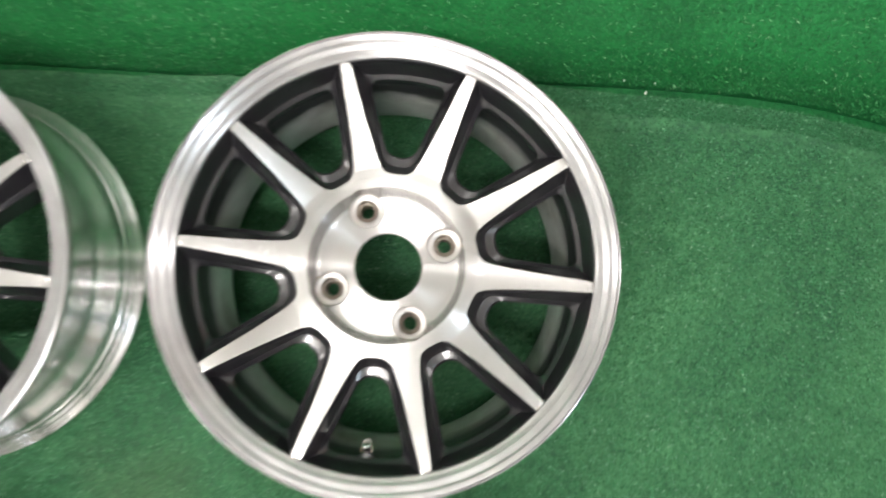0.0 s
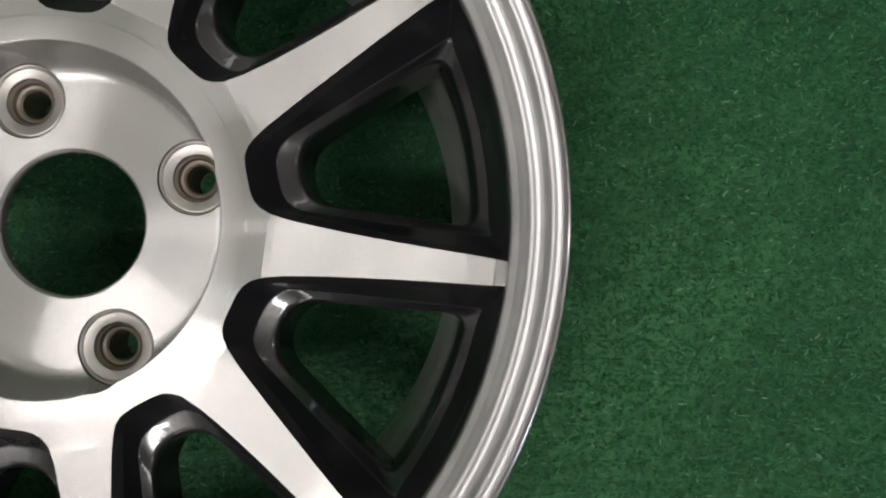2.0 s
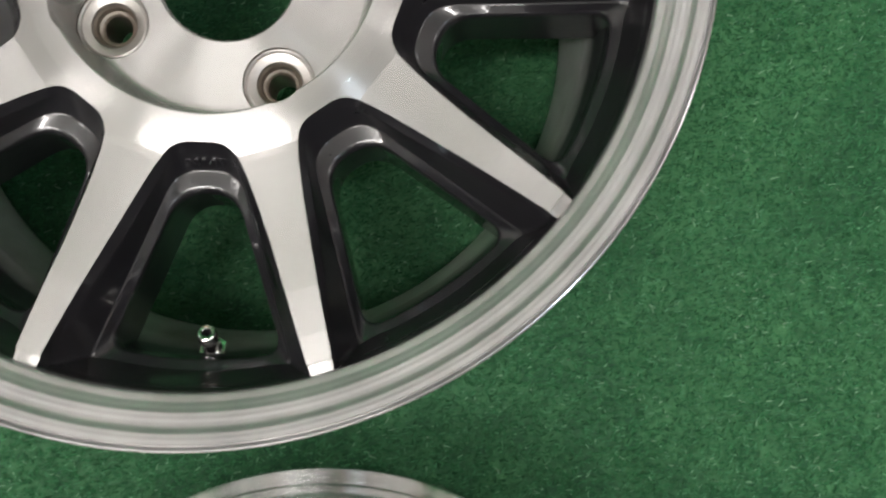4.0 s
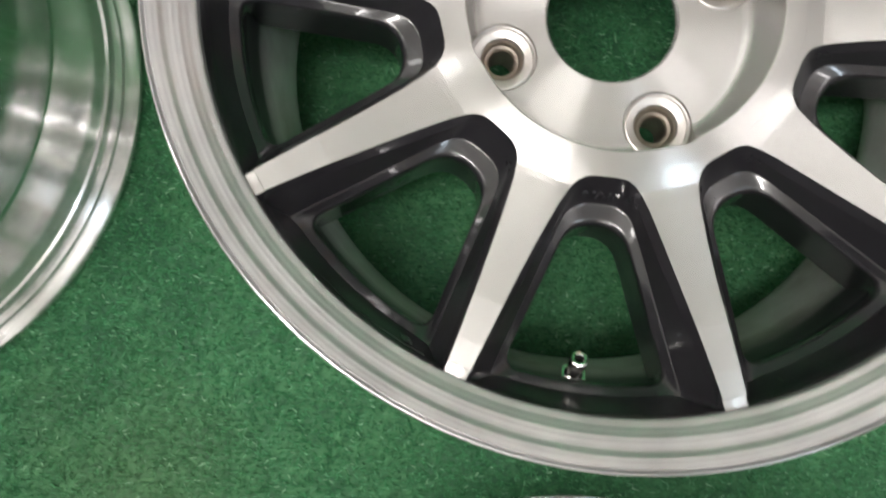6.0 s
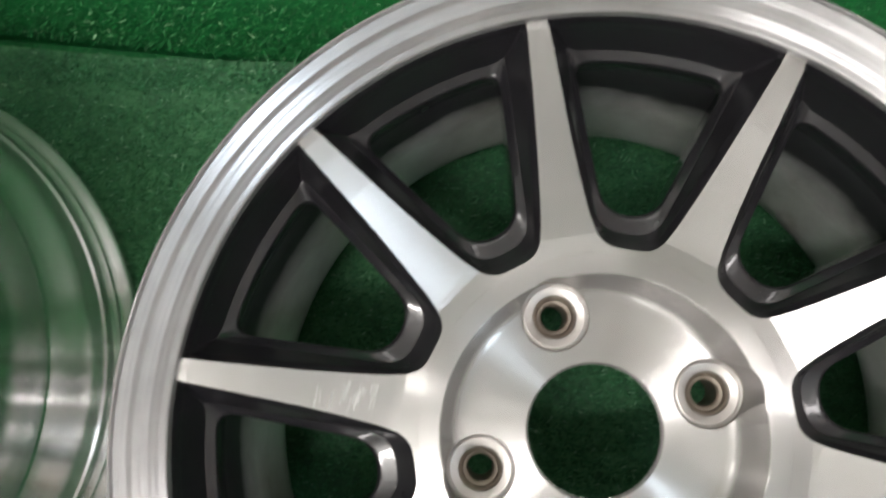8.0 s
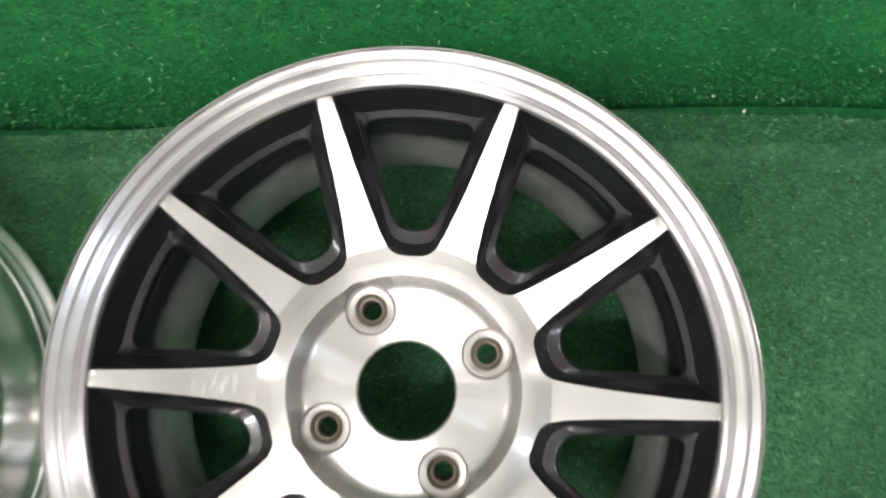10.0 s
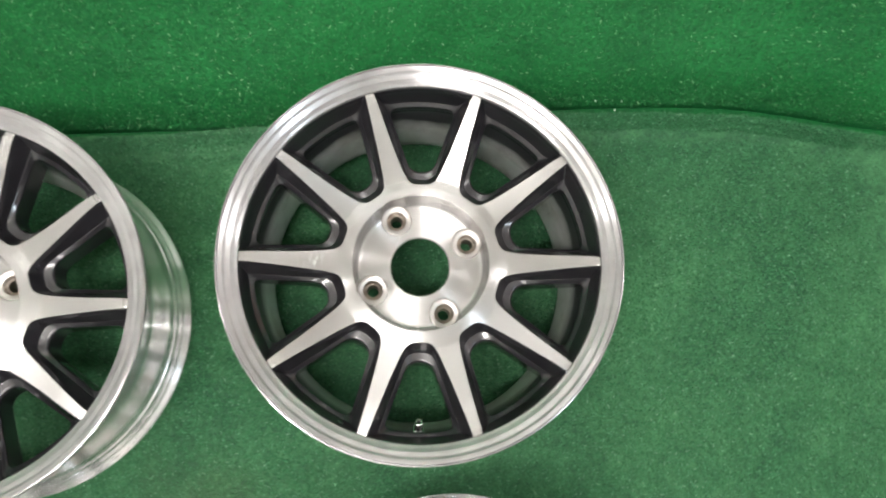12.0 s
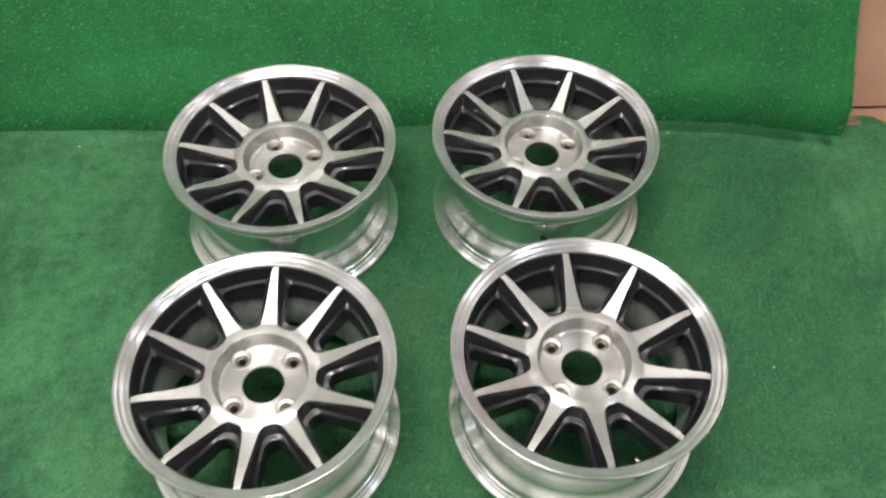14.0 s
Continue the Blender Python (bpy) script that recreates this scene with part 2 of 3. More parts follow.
HANG_RIGHT, HANG_LEFT, HANG_TOP = 0.687, -2.0, 1.05


FOOT = [(-2.0, 0.335), (-1.1, 0.288), (-0.6, 0.258), (-0.25, 0.239), (0.0, 0.229), (0.2, 0.221), (0.32, 0.219), (0.40, 0.212), (0.47, 0.199), (0.55, 0.176), (0.62, 0.152), (0.70, 0.136)]


def hang_foot(x):
    """How far back the sheet's lower edge lies at x: it bulges forward towards its free end."""
    near = [np.interp(x + d, [a for a, _ in FOOT], [b for _, b in FOOT]) for d in (-0.06, -0.03, 0, 0.03, 0.06)]
    return float(np.mean(near)) + 0.002 * math.sin(x * 11.0)


def hang_point(x, z):
    """A point of the sheet: it slopes like the panel, bulges at its foot and drops steeply into the gap behind the mat."""
    e = min(1.0, max(0.0, (x - 0.22) / 0.28))
    belly = 0.032 * e * e * (3 - 2 * e)
    kink = 0.045 + 0.94 * belly
    up = 0.5 * (z + kink + math.hypot(z - kink, 0.03))
    back = hang_foot(x) + SLOPE * up
    lean = (0.2515 - 0.048 * x) + SLOPE * up - 0.012
    e = min(1.0, up / 0.55)
    fall = min(1.0, max(0.0, (up - 0.03) / 0.12))
    tuck = 0.8 + 0.2 * min(1.0, max(0.0, (x + 0.3) / 0.6))
    back -= 0.042 * tuck * (0.5 + 0.5 * math.cos(math.pi * fall))
    y = back + (lean - back) * e * e * 0.5
    y -= 0.006 * (1 + noise.noise((x * 3.1, up * 4.3, 8))) * min(1, up * 8)
    y -= 0.003 * min(1.0, (up - z) / 0.05) + belly * math.exp(-(max(0.0, z - kink) / 0.12) ** 2)
    return Vector((x + 0.095 * up * max(0.0, (x + 0.6) / 1.3), y, z))


SEAM_X = np.linspace(-2.0, 0.70, 136)
SEAM_Y = np.array([hang_point(float(a), 0.02).y for a in SEAM_X])


# ---- turf on the floor ----
MAT_RIGHT, MAT_BACK, MAT_LEFT, MAT_FRONT = 0.815, 0.262, -1.75, -2.3


def seam_gap(x):
    """Width of the open gap between the mat's back edge and the hanging sheet."""
    return float(np.interp(x, [-1.6, -0.85, -0.62, -0.3, -0.2, 0.1, 0.25, 0.40, 0.60], [0.004, 0.006, 0.013, 0.013, 0.006, 0.005, 0.016, 0.018, 0.016]))


def mat_back(x):
    """The mat's back edge: a finger's width short of the hanging sheet, then cut back with a round corner by its free end."""
    e = min(1.0, max(0.0, (x - 0.52) / 0.12))
    base = MAT_BACK - 0.045 * x
    base += (0.190 - base) * e * e * (3 - 2 * e)
    c = min(1.0, max(0.0, (x - 0.760) / (MAT_RIGHT - 0.760)))
    cut = float(np.interp(x, SEAM_X, SEAM_Y)) - seam_gap(x) + 0.0015 * noise.noise((x * 40, 0, 5))
    f = min(1.0, max(0.0, (x - 0.662) / 0.025))
    return (base - 0.055 * (1 - math.sqrt(1 - c * c))) * f + cut * (1 - f)


def mat_relief(x, y):
    z = 0.0016 * noise.noise((x * 6, y * 6, 0)) + 0.0012 * noise.noise((x * 17, y * 17, 3))
    if y > 0.1 and x < 0.66:
        clear = min(math.hypot(x, y), math.hypot(x + 0.4822, y - 0.01))
        edge = max(0.0, mat_back(x) - y)
        z += (0.009 + 0.006 * min(1.0, max(0.0, (x - 0.15) / 0.15))) * math.exp(-(edge / 0.02) ** 2) * min(1.0, max(0.0, (clear - 0.212) / 0.04))
    return z


def turf_mat():
    nx, ny = 150, 140
    verts, faces = [], []
    for side in (0, 1):
        for j in range(ny + 1):
            for i in range(nx + 1):
                x = MAT_LEFT + (MAT_RIGHT - MAT_LEFT) * i / nx
                y = MAT_FRONT + (mat_back(x) - MAT_FRONT) * j / ny
                verts.append((x, y, FLOOR_Z + 0.001 if side else mat_relief(x, y) - 0.002))
    w, half = nx + 1, (nx + 1) * (ny + 1)
    for j in range(ny):
        for i in range(nx):
            a = j * w + i
            faces += [(a, a + 1, a + w + 1, a + w), (half + a, half + a + w, half + a + w + 1, half + a + 1)]
    rim = [i for i in range(nx)] + [j * w + nx for j in range(ny)] + [ny * w + nx - i for i in range(nx)] + [(ny - j) * w for j in range(ny)]
    for a, b in zip(rim, rim[1:] + rim[:1]):
        faces.append((a, half + a, half + b, b))
    return mesh_from("turf_mat", verts, faces, [turf_floor], angle=60)


tagged(new("turf_mat", turf_mat()), "short green artificial turf mat spread on the floor", "turf mat")

def turf_hanging():
    nx, nz = 160, 110
    verts, faces = [], []
    for side in (0, 1):
        for j in range(nz + 1):
            for i in range(nx + 1):
                x = HANG_LEFT + (HANG_RIGHT - HANG_LEFT) * i / nx
                z = -0.0085 + HANG_TOP * (max(0, j - 1) / (nz - 1)) ** 1.6
                p = hang_point(x, z)
                if j == 0:
                    p.y -= 0.05
                if side:
                    p += Vector((0, 0.0065, -0.0045 if z > 0.01 else -0.003))
                verts.append(p)
    w, half = nx + 1, (nx + 1) * (nz + 1)
    for j in range(nz):
        for i in range(nx):
            a = j * w + i
            faces += [(a, a + 1, a + w + 1, a + w), (half + a, half + a + w, half + a + w + 1, half + a + 1)]
    rim = [i for i in range(nx)] + [j * w + nx for j in range(nz)] + [nz * w + nx - i for i in range(nx)] + [(nz - j) * w for j in range(nz)]
    for a, b in zip(rim, rim[1:] + rim[:1]):
        faces.append((a, half + a, half + b, b))
    return mesh_from("turf_sheet", verts, faces, [turf_fresh], angle=60)


tagged(new("turf_sheet", turf_hanging()), "green artificial turf sheet hung sloping over a brown panel", "turf sheet")


# ---- turf pile ----
def pile(name, count, place, seed, mat, length=(0.0022, 0.0052), width=0.0005, lie=0.4):
    """Short plastic blades; place(random pair) gives a point, two directions along the sheet and its normal."""
    rng = np.random.default_rng(seed)
    p, u, v, nrm = place(rng, count)
    turn = rng.uniform(0, 2 * np.pi, count)
    turn = (turn - lie * np.sin(2 * turn))[:, None]
    along = np.cos(turn) * u + np.sin(turn) * v
    across = -np.sin(turn) * u + np.cos(turn) * v
    reach = rng.uniform(*length, count)[:, None]
    rise = rng.uniform(0.10, 0.80, count)[:, None]
    w = width * rng.uniform(0.6, 1.3, count)[:, None]
    a = p - across * w
    b = p + across * w
    mid = p + along * reach * 0.5 + nrm * reach * rise * 0.75
    c, d = mid + across * w * 0.9, mid - across * w * 0.9
    e = p + along * reach + nrm * reach * rise * 0.9
    verts = np.stack([a, b, c, d, e], 1).reshape(-1, 3)
    me = bpy.data.meshes.new(name)
    me.vertices.add(len(verts))
    me.vertices.foreach_set("co", verts.ravel())
    base = np.arange(count)[:, None] * 5
    loops = np.concatenate([base + np.array([[0, 1, 2, 3]]), base + np.array([[3, 2, 4]])], 1)
    me.loops.add(count * 7)
    me.loops.foreach_set("vertex_index", loops.ravel())
    me.polygons.add(count * 2)
    start = (np.arange(count)[:, None] * 7 + np.array([[0, 4]])).ravel()
    me.polygons.foreach_set("loop_start", start)
    me.update(calc_edges=True)
    me.validate()
    me.materials.append(mat)
    return me


def on_floor(x0, x1, y0, y1):
    def place(rng, n):
        x, y = rng.uniform(x0, x1, n), rng.uniform(y0, y1, n)
        back = np.array([mat_back(a) for a in x])
        row = 0.0034
        y = np.where(rng.uniform(0, 1, n) < 0.75, (np.round(y / row) + rng.normal(0, 0.16, n)) * row, y)
        y = np.minimum(y, back - rng.uniform(0, 0.02, n))
        z = np.array([mat_relief(a, b) for a, b in zip(x, y)]) - 0.002
        o = np.ones((n, 1))
        return np.stack([x, y, z], 1), o * [1.0, 0, 0], o * [0, 1.0, 0], o * [0, 0, 1.0]
    return place


def on_hanging(x0, x1, z0, z1):
    def place(rng, n):
        x, z = rng.uniform(x0, x1, n), z0 + (z1 - z0) * rng.uniform(0, 1, n)
        p = np.array([hang_point(a, b) for a, b in zip(x, z)])
        o = np.ones((n, 1))
        k = math.hypot(SLOPE, 1)
        return p, o * [1.0, 0, 0], o * [0, SLOPE / k, 1 / k], o * [0, -1 / k, SLOPE / k]
    return place


tagged(new("turf_pile", pile("turf_pile", 260000, on_floor(-0.75, 0.60, -0.62, 0.24), 1, blades)), "short green plastic turf blades on the floor", "turf pile", kind="stuff")
tagged(new("turf_pile", pile("turf_pile", 170000, on_floor(-1.40, 0.81, -1.15, 0.24), 2, blades)), "short green plastic turf blades on the floor", "turf pile", kind="stuff")
tagged(new("turf_pile", pile("turf_pile", 150000, on_hanging(-1.2, 0.69, 0.002, 0.34), 3, fresh_blades)), "short green plastic turf blades on the hanging sheet", "turf pile", kind="stuff")


# ---- the leaning panel ----
def leaning_panel():
    me = box("leaning_panel", (-2.1, 0, 0), (2.1, 0.018, 1.72), brown, 0.002)
    ob = new("leaning_panel", me)
    ob.matrix_world = pose(0, 0.2515, 0.001, -math.degrees(math.atan(SLOPE)), 0, -2.75)
    return ob


tagged(leaning_panel(), "glossy reddish brown laminate panel leaning against the wall", "panel")
plinth = new("plinth_board", box("plinth_board", (0.66, -0.055, 0), (2.1, -0.002, 0.0095), brown, 0.002))
plinth.matrix_world = pose(0, 0.2515, FLOOR_Z, 0, 0, -2.75)
tagged(plinth, "low reddish brown board along the foot of the panel", "plinth")


# ---- the wheels ----
TIP_R, RING_R = 0.1850, 0.0825
def spoke_face():
    """Height of the spokes' machined face: a curved run, two flat facets, then the cut tip and its low tab at the lip."""
    out = [(0.0915, 0.1704)]
    for i in range(1, 31):
        e = (i - 0.5) / 30
        out.append((0.0915 + 0.0610 * i / 30, out[-1][1] + 0.0610 / 30 * math.tan(radians(9 + 9.8 * e))))
    for r, slope in ((0.1712, 14.6), (0.1820, 11.0)):
        out.append((r, out[-1][1] + (r - out[-1][0]) * math.tan(radians(slope))))
    return out + [(0.1824, out[-1][1] - 0.0014), (0.1868, out[-1][1] - 0.0010)]


STATIONS = [0.0852, 0.0872, 0.0896, 0.0915, 0.0945, 0.0990, 0.1045, 0.1110, 0.1180, 0.1260, 0.1340, 0.1430, 0.1525, 0.1535, 0.1620, 0.1712, 0.1722, 0.1790, 0.1820, 0.1824, 0.1868]
HALF = [(0.0852, 0.0152), (0.091, 0.0131), (0.100, 0.0112), (0.115, 0.0095), (0.135, 0.0078), (0.160, 0.0062), (0.1868, 0.0047)]


def along(table, r):
    return float(np.interp(r, [a for a, _ in table], [b for _, b in table]))


FACE = spoke_face()


def face_z(r):
    return along([(RING_R, 0.1720), *FACE], r)


def flank_z(r):
    """Height of a pocket's upper edge: the spoke's face, falling evenly to the tab at the lip."""
    return face_z(r) if r < 0.1712 else along([(0.1712, FACE[-4][1]), (0.1868, FACE[-1][1])], r)


def edge_loop(k_side=14, k_inner=6, k_outer=12):
    """Upper edge of one window about the x axis: inner edge, one spoke's edge, outer edge, the other spoke's edge."""
    side = []
    for r in STATIONS:
        a = radians(18) - math.asin(along(HALF, r) / r)
        side.append((r * math.cos(a), r * math.sin(a)))
    x0, y0 = side[0]
    inner = [(x0, -y0 + 2 * y0 * i / k_inner) for i in range(k_inner)]
    end = math.atan2(side[-1][1], side[-1][0])
    outer = [((TIP_R + 0.0018) * math.cos(end - 2 * end * i / k_outer), (TIP_R + 0.0018) * math.sin(end - 2 * end * i / k_outer)) for i in range(1, k_outer)]
    loop = inner + side + outer + [(x, -y) for x, y in reversed(side)][:-1]
    return loop, side


def rounded_loop(r0, r1, insets, radius, counts):
    """A window outline with round corners whose sides keep a distance from the spokes' edges."""
    k_side, k_inner, k_outer = counts
    def half_angle(r):
        return radians(18) - math.asin((along(HALF, r) + along([(0.088, insets[0]), (0.180, insets[1])], r)) / r)
    corners = [(r0, math.tan(half_angle(r0)) * r0), (r1 * math.cos(half_angle(r1)), r1 * math.sin(half_angle(r1)))]
    a, b = Vector(corners[0]), Vector(corners[1])
    ri, ro = radius
    down = Vector((0, -1))
    d = (b - a).normalized()
    arc_a = [a + down * ri * (1 - t) ** 2 + d * ri * t ** 2 for t in (0, 0.2, 0.4, 0.6, 0.8, 1)]
    ang = math.atan2(b.y, b.x)
    tang = Vector((math.sin(ang), -math.cos(ang)))
    arc_b = [b - d * ro * (1 - t) ** 2 + tang * ro * t ** 2 for t in (0, 0.2, 0.4, 0.6, 0.8, 1)]
    rest = k_side + 1 - 12
    mid = [arc_a[-1].lerp(arc_b[0], (i + 1) / (rest + 1)) for i in range(rest)]
    side = arc_a + mid + arc_b
    x0, y0 = side[0]
    inner = [Vector((x0, -y0 + 2 * y0 * i / k_inner)) for i in range(k_inner)]
    e = math.atan2(side[-1].y, side[-1].x)
    re = side[-1].length
    outer = []
    for i in range(1, k_outer):
        t = 1 - 2 * i / k_outer
        r = re + (r1 - re) * (1 - abs(t) ** 4)
        outer.append(Vector((r * math.cos(e * t), r * math.sin(e * t))))
    return inner + side + outer + [Vector((p.x, -p.y)) for p in reversed(side)][:-1]


COUNTS = (20, 6, 12)


def window_pocket():
    """Black painted pocket between two spokes: steep flanks, a rounded step and the hole's wall."""
    top, _ = edge_loop(*COUNTS)
    n = len(top)
    x0, y0 = top[6]
    y1 = y0 - 0.0062
    top[:7] = [(x0, -y1 + 2 * y1 * i / 6) for i in range(7)]
    for i, t in ((7, 1 / 3), (8, 2 / 3)):
        cx, cy = top[9]
        x, y = ((1 - t) ** 2 * x0 + 2 * t * (1 - t) * x0 + t * t * cx, (1 - t) ** 2 * y1 + 2 * t * (1 - t) * y0 + t * t * cy)
        top[i], top[n + 6 - i] = (x, y), (x, -y)
    rows = [[(x, y, flank_z(math.hypot(x, y)) if math.hypot(x, y) < TIP_R + 0.001 else 0.1905) for x, y in top]]
    for r0, r1, inset, radius, zi, zo in (
            (0.0878, 0.1856, (0.0010, 0.0012), (0.008, 0.002), -0.004, 0.1835),
            (0.0936, 0.1834, (0.0028, 0.0092), (0.011, 0.005), 0.1566, 0.1688),
            (0.0939, 0.1831, (0.0030, 0.0095), (0.011, 0.005), 0.1560, 0.1681),
            (0.0942, 0.1828, (0.0033, 0.0098), (0.011, 0.006), 0.15575, 0.1677),
            (0.0946, 0.1824, (0.0036, 0.0101), (0.012, 0.006), 0.1557, 0.1675),
            (0.1014, 0.1768, (0.0080, 0.0122), (0.011, 0.008), 0.1554, 0.1622),
            (0.1021, 0.1764, (0.0084, 0.0126), (0.012, 0.008), 0.1551, 0.1619),
            (0.1028, 0.1760, (0.0088, 0.0129), (0.012, 0.008), 0.1544, 0.1612),
            (0.1036, 0.1757, (0.0091, 0.0131), (0.012, 0.009), 0.1527, 0.1595),
            (0.1055, 0.1790, (0.0096, 0.0122), (0.012, 0.002), 0.1240, 0.1240)):
        row = []
        for p in rounded_loop(r0, r1, inset, radius, COUNTS):
            r = p.length
            e = min(1, max(0, (r - r0) / (r1 - r0)))
            z = zi + (zo - zi) * e if zi > 0 else min(flank_z(min(r, TIP_R)) - 0.005, 0.1875 if r < 0.183 else 0.1860)
            row.append((p.x, p.y, z))
        rows.append(row)
    full = [rows[0]]
    for j in range(1, len(rows)):
        far = max((Vector(a) - Vector(b)).length for a, b in zip(rows[j - 1], rows[j]))
        if far > 0.0045:
            for e in (0.12, 0.88):
                full.append([Vector(a).lerp(Vector(b), e) for a, b in zip(rows[j - 1], rows[j])])
        full.append(rows[j])
    rows = full
    n = len(rows[0])
    verts = [v for row in rows for v in row]
    faces = [(j * n + i, j * n + (i + 1) % n, (j + 1) * n + (i + 1) % n, (j + 1) * n + i) for j in range(len(rows) - 1) for i in range(n)]
    index = [0] * len(faces)
    inner = [n - 3, n - 2, n - 1, *range(10)]
    ring = len(verts)
    for i in inner:
        a = math.atan2(verts[i][1], verts[i][0])
        verts.append(((RING_R - 0.0004) * math.cos(a), (RING_R - 0.0004) * math.sin(a), 0.1720))
    for j in range(len(inner) - 1):
        faces.append((ring + j, inner[j], inner[j + 1], ring + j + 1))
        index.append(1)
    return mesh_from("window_pocket", verts, faces, [black, machined], index, 50)


def spoke():
    """One machined spoke about the x axis, from the hub's ring to the lip, with a fine broken edge."""
    _, side = edge_loop(*COUNTS)
    left = []
    turn = Matrix.Rotation(radians(-18), 2)
    for x, y in side:
        q = turn @ Vector((x, y))
        left.append((q.x, -q.y))
    verts, faces, index = [], [], []
    root = radians(18) - math.atan2(side[3][1], side[3][0])
    rows = [(r, r * math.sin(root), z) for r, z in ((RING_R - 0.0006, 0.1722), (RING_R + 0.0004, 0.1719))]
    for x, y in left[3:]:
        rows.append((x, y, None))
    for x, h, z in rows:
        line = []
        for s in (-1, -0.93, -0.5, 0, 0.5, 0.93, 1):
            yy = h * s
            if z is None:
                r = math.hypot(x, yy)
                zz = face_z(r)
            else:
                zz = z
            xx = x if z is None else math.sqrt(max(x * x - yy * yy, 0))
            line.append((xx, yy, zz))
        verts += line
    k = 7
    for j in range(len(rows) - 1):
        for i in range(k - 1):
            a = j * k + i
            faces.append((a, a + 1, a + k + 1, a + k))
            index.append(0)
    last = len(verts) - k
    drop = len(verts)
    verts += [(x - 0.0004, y, z - 0.004) for x, y, z in verts[last:]]
    for i in range(k - 1):
        faces.append((last + i, last + i + 1, drop + i + 1, drop + i))
        index.append(0)
    # flanks and back, hidden behind the pockets
    n_rows = len(rows)
    base = len(verts)
    for j in range(n_rows):
        for i in (0, k - 1):
            x, y, z = verts[j * k + i]
            verts.append((min(x, 0.172), y * 0.96, 0.132))
    for j in range(n_rows - 1):
        a, b = base + 2 * j, base + 2 * j + 2
        faces += [(j * k, (j + 1) * k, b, a), (j * k + k - 1, a + 1, b + 1, (j + 1) * k + k - 1), (a, b, b + 1, a + 1)]
        index += [1, 1, 1]
    return mesh_from("spoke", verts, faces, [machined, black], index, 2.6)


def hub():
    """Dished hub disc with a bore and four countersunk lug holes."""
    cove = [*bezier_profile([(0.0625, 0.1428), (0.0655, 0.1434), (0.0680, 0.1453), (0.0697, 0.1492), (0.0708, 0.1550), (0.0716, 0.1630), (0.0722, 0.1714)], 4), (0.0724, 0.1720), (0.0729, 0.1723)]
    profile = [(0.0440, 0.112), (0.0400, 0.1240), (0.0322, 0.1372), (0.0316, 0.1384), (0.0316, 0.1412), (0.0328, 0.1426), (0.0400, 0.1427), *cove, (RING_R - 0.0008, 0.1723), (RING_R, 0.1721), (RING_R, 0.128), (0.074, 0.112)]
    verts, faces = lathe(profile, 128)
    me = mesh_from("hub_disc", verts, [f[::-1] for f in faces], [machined, hole_metal])
    ob = new("hub_disc", me)
    cutter = [(0.0, 0.09), (0.0064, 0.09), (0.0064, 0.1338), (0.0072, 0.1349), (0.0084, 0.1356), (0.0092, 0.1376), (0.0104, 0.1389), (0.0112, 0.1393), (0.0165, 0.1404), (0.0167, 0.1418), (0.0167, 0.1900), (0.0, 0.1900)]
    cutters = []
    for i in range(4):
        n = 40
        cv, cf = [(0, 0, cutter[0][1]), (0, 0, cutter[-1][1])], []
        mid = cutter[1:-1]
        k = len(mid)
        a0 = radians(27.4 + 90 * i)
        ox, oy = 0.05715 * math.cos(a0), 0.05715 * math.sin(a0)
        for s in range(n):
            a = 2 * math.pi * s / n
            cv += [(r * math.cos(a), r * math.sin(a), z) for r, z in mid]
        for s in range(n):
            p, q = 2 + s * k, 2 + (s + 1) % n * k
            cf += [(p + j, q + j, q + j + 1, p + j + 1) for j in range(k - 1)]
            cf += [(0, q, p), (1, p + k - 1, q + k - 1)]
        cm = mesh_from("cutter", [(x + ox, y + oy, z) for x, y, z in cv], cf, [machined, hole_metal], ([1] * (k - 2) + [0, 1, 0]) * n)
        c = new("cutter", cm)
        cutters.append(c)
        mod = ob.modifiers.new("lug", "BOOLEAN")
        mod.operation, mod.object, mod.solver = "DIFFERENCE", c, "EXACT"
    deps = bpy.context.evaluated_depsgraph_get()
    done = bpy.data.meshes.new_from_object(ob.evaluated_get(deps))
    bpy.data.objects.remove(ob)
    for c in cutters:
        bpy.data.objects.remove(c)
    done.polygons.foreach_set("use_smooth", [True] * len(done.polygons))
    done.set_sharp_from_angle(angle=radians(16))
    done.name = "hub_disc"
    return done


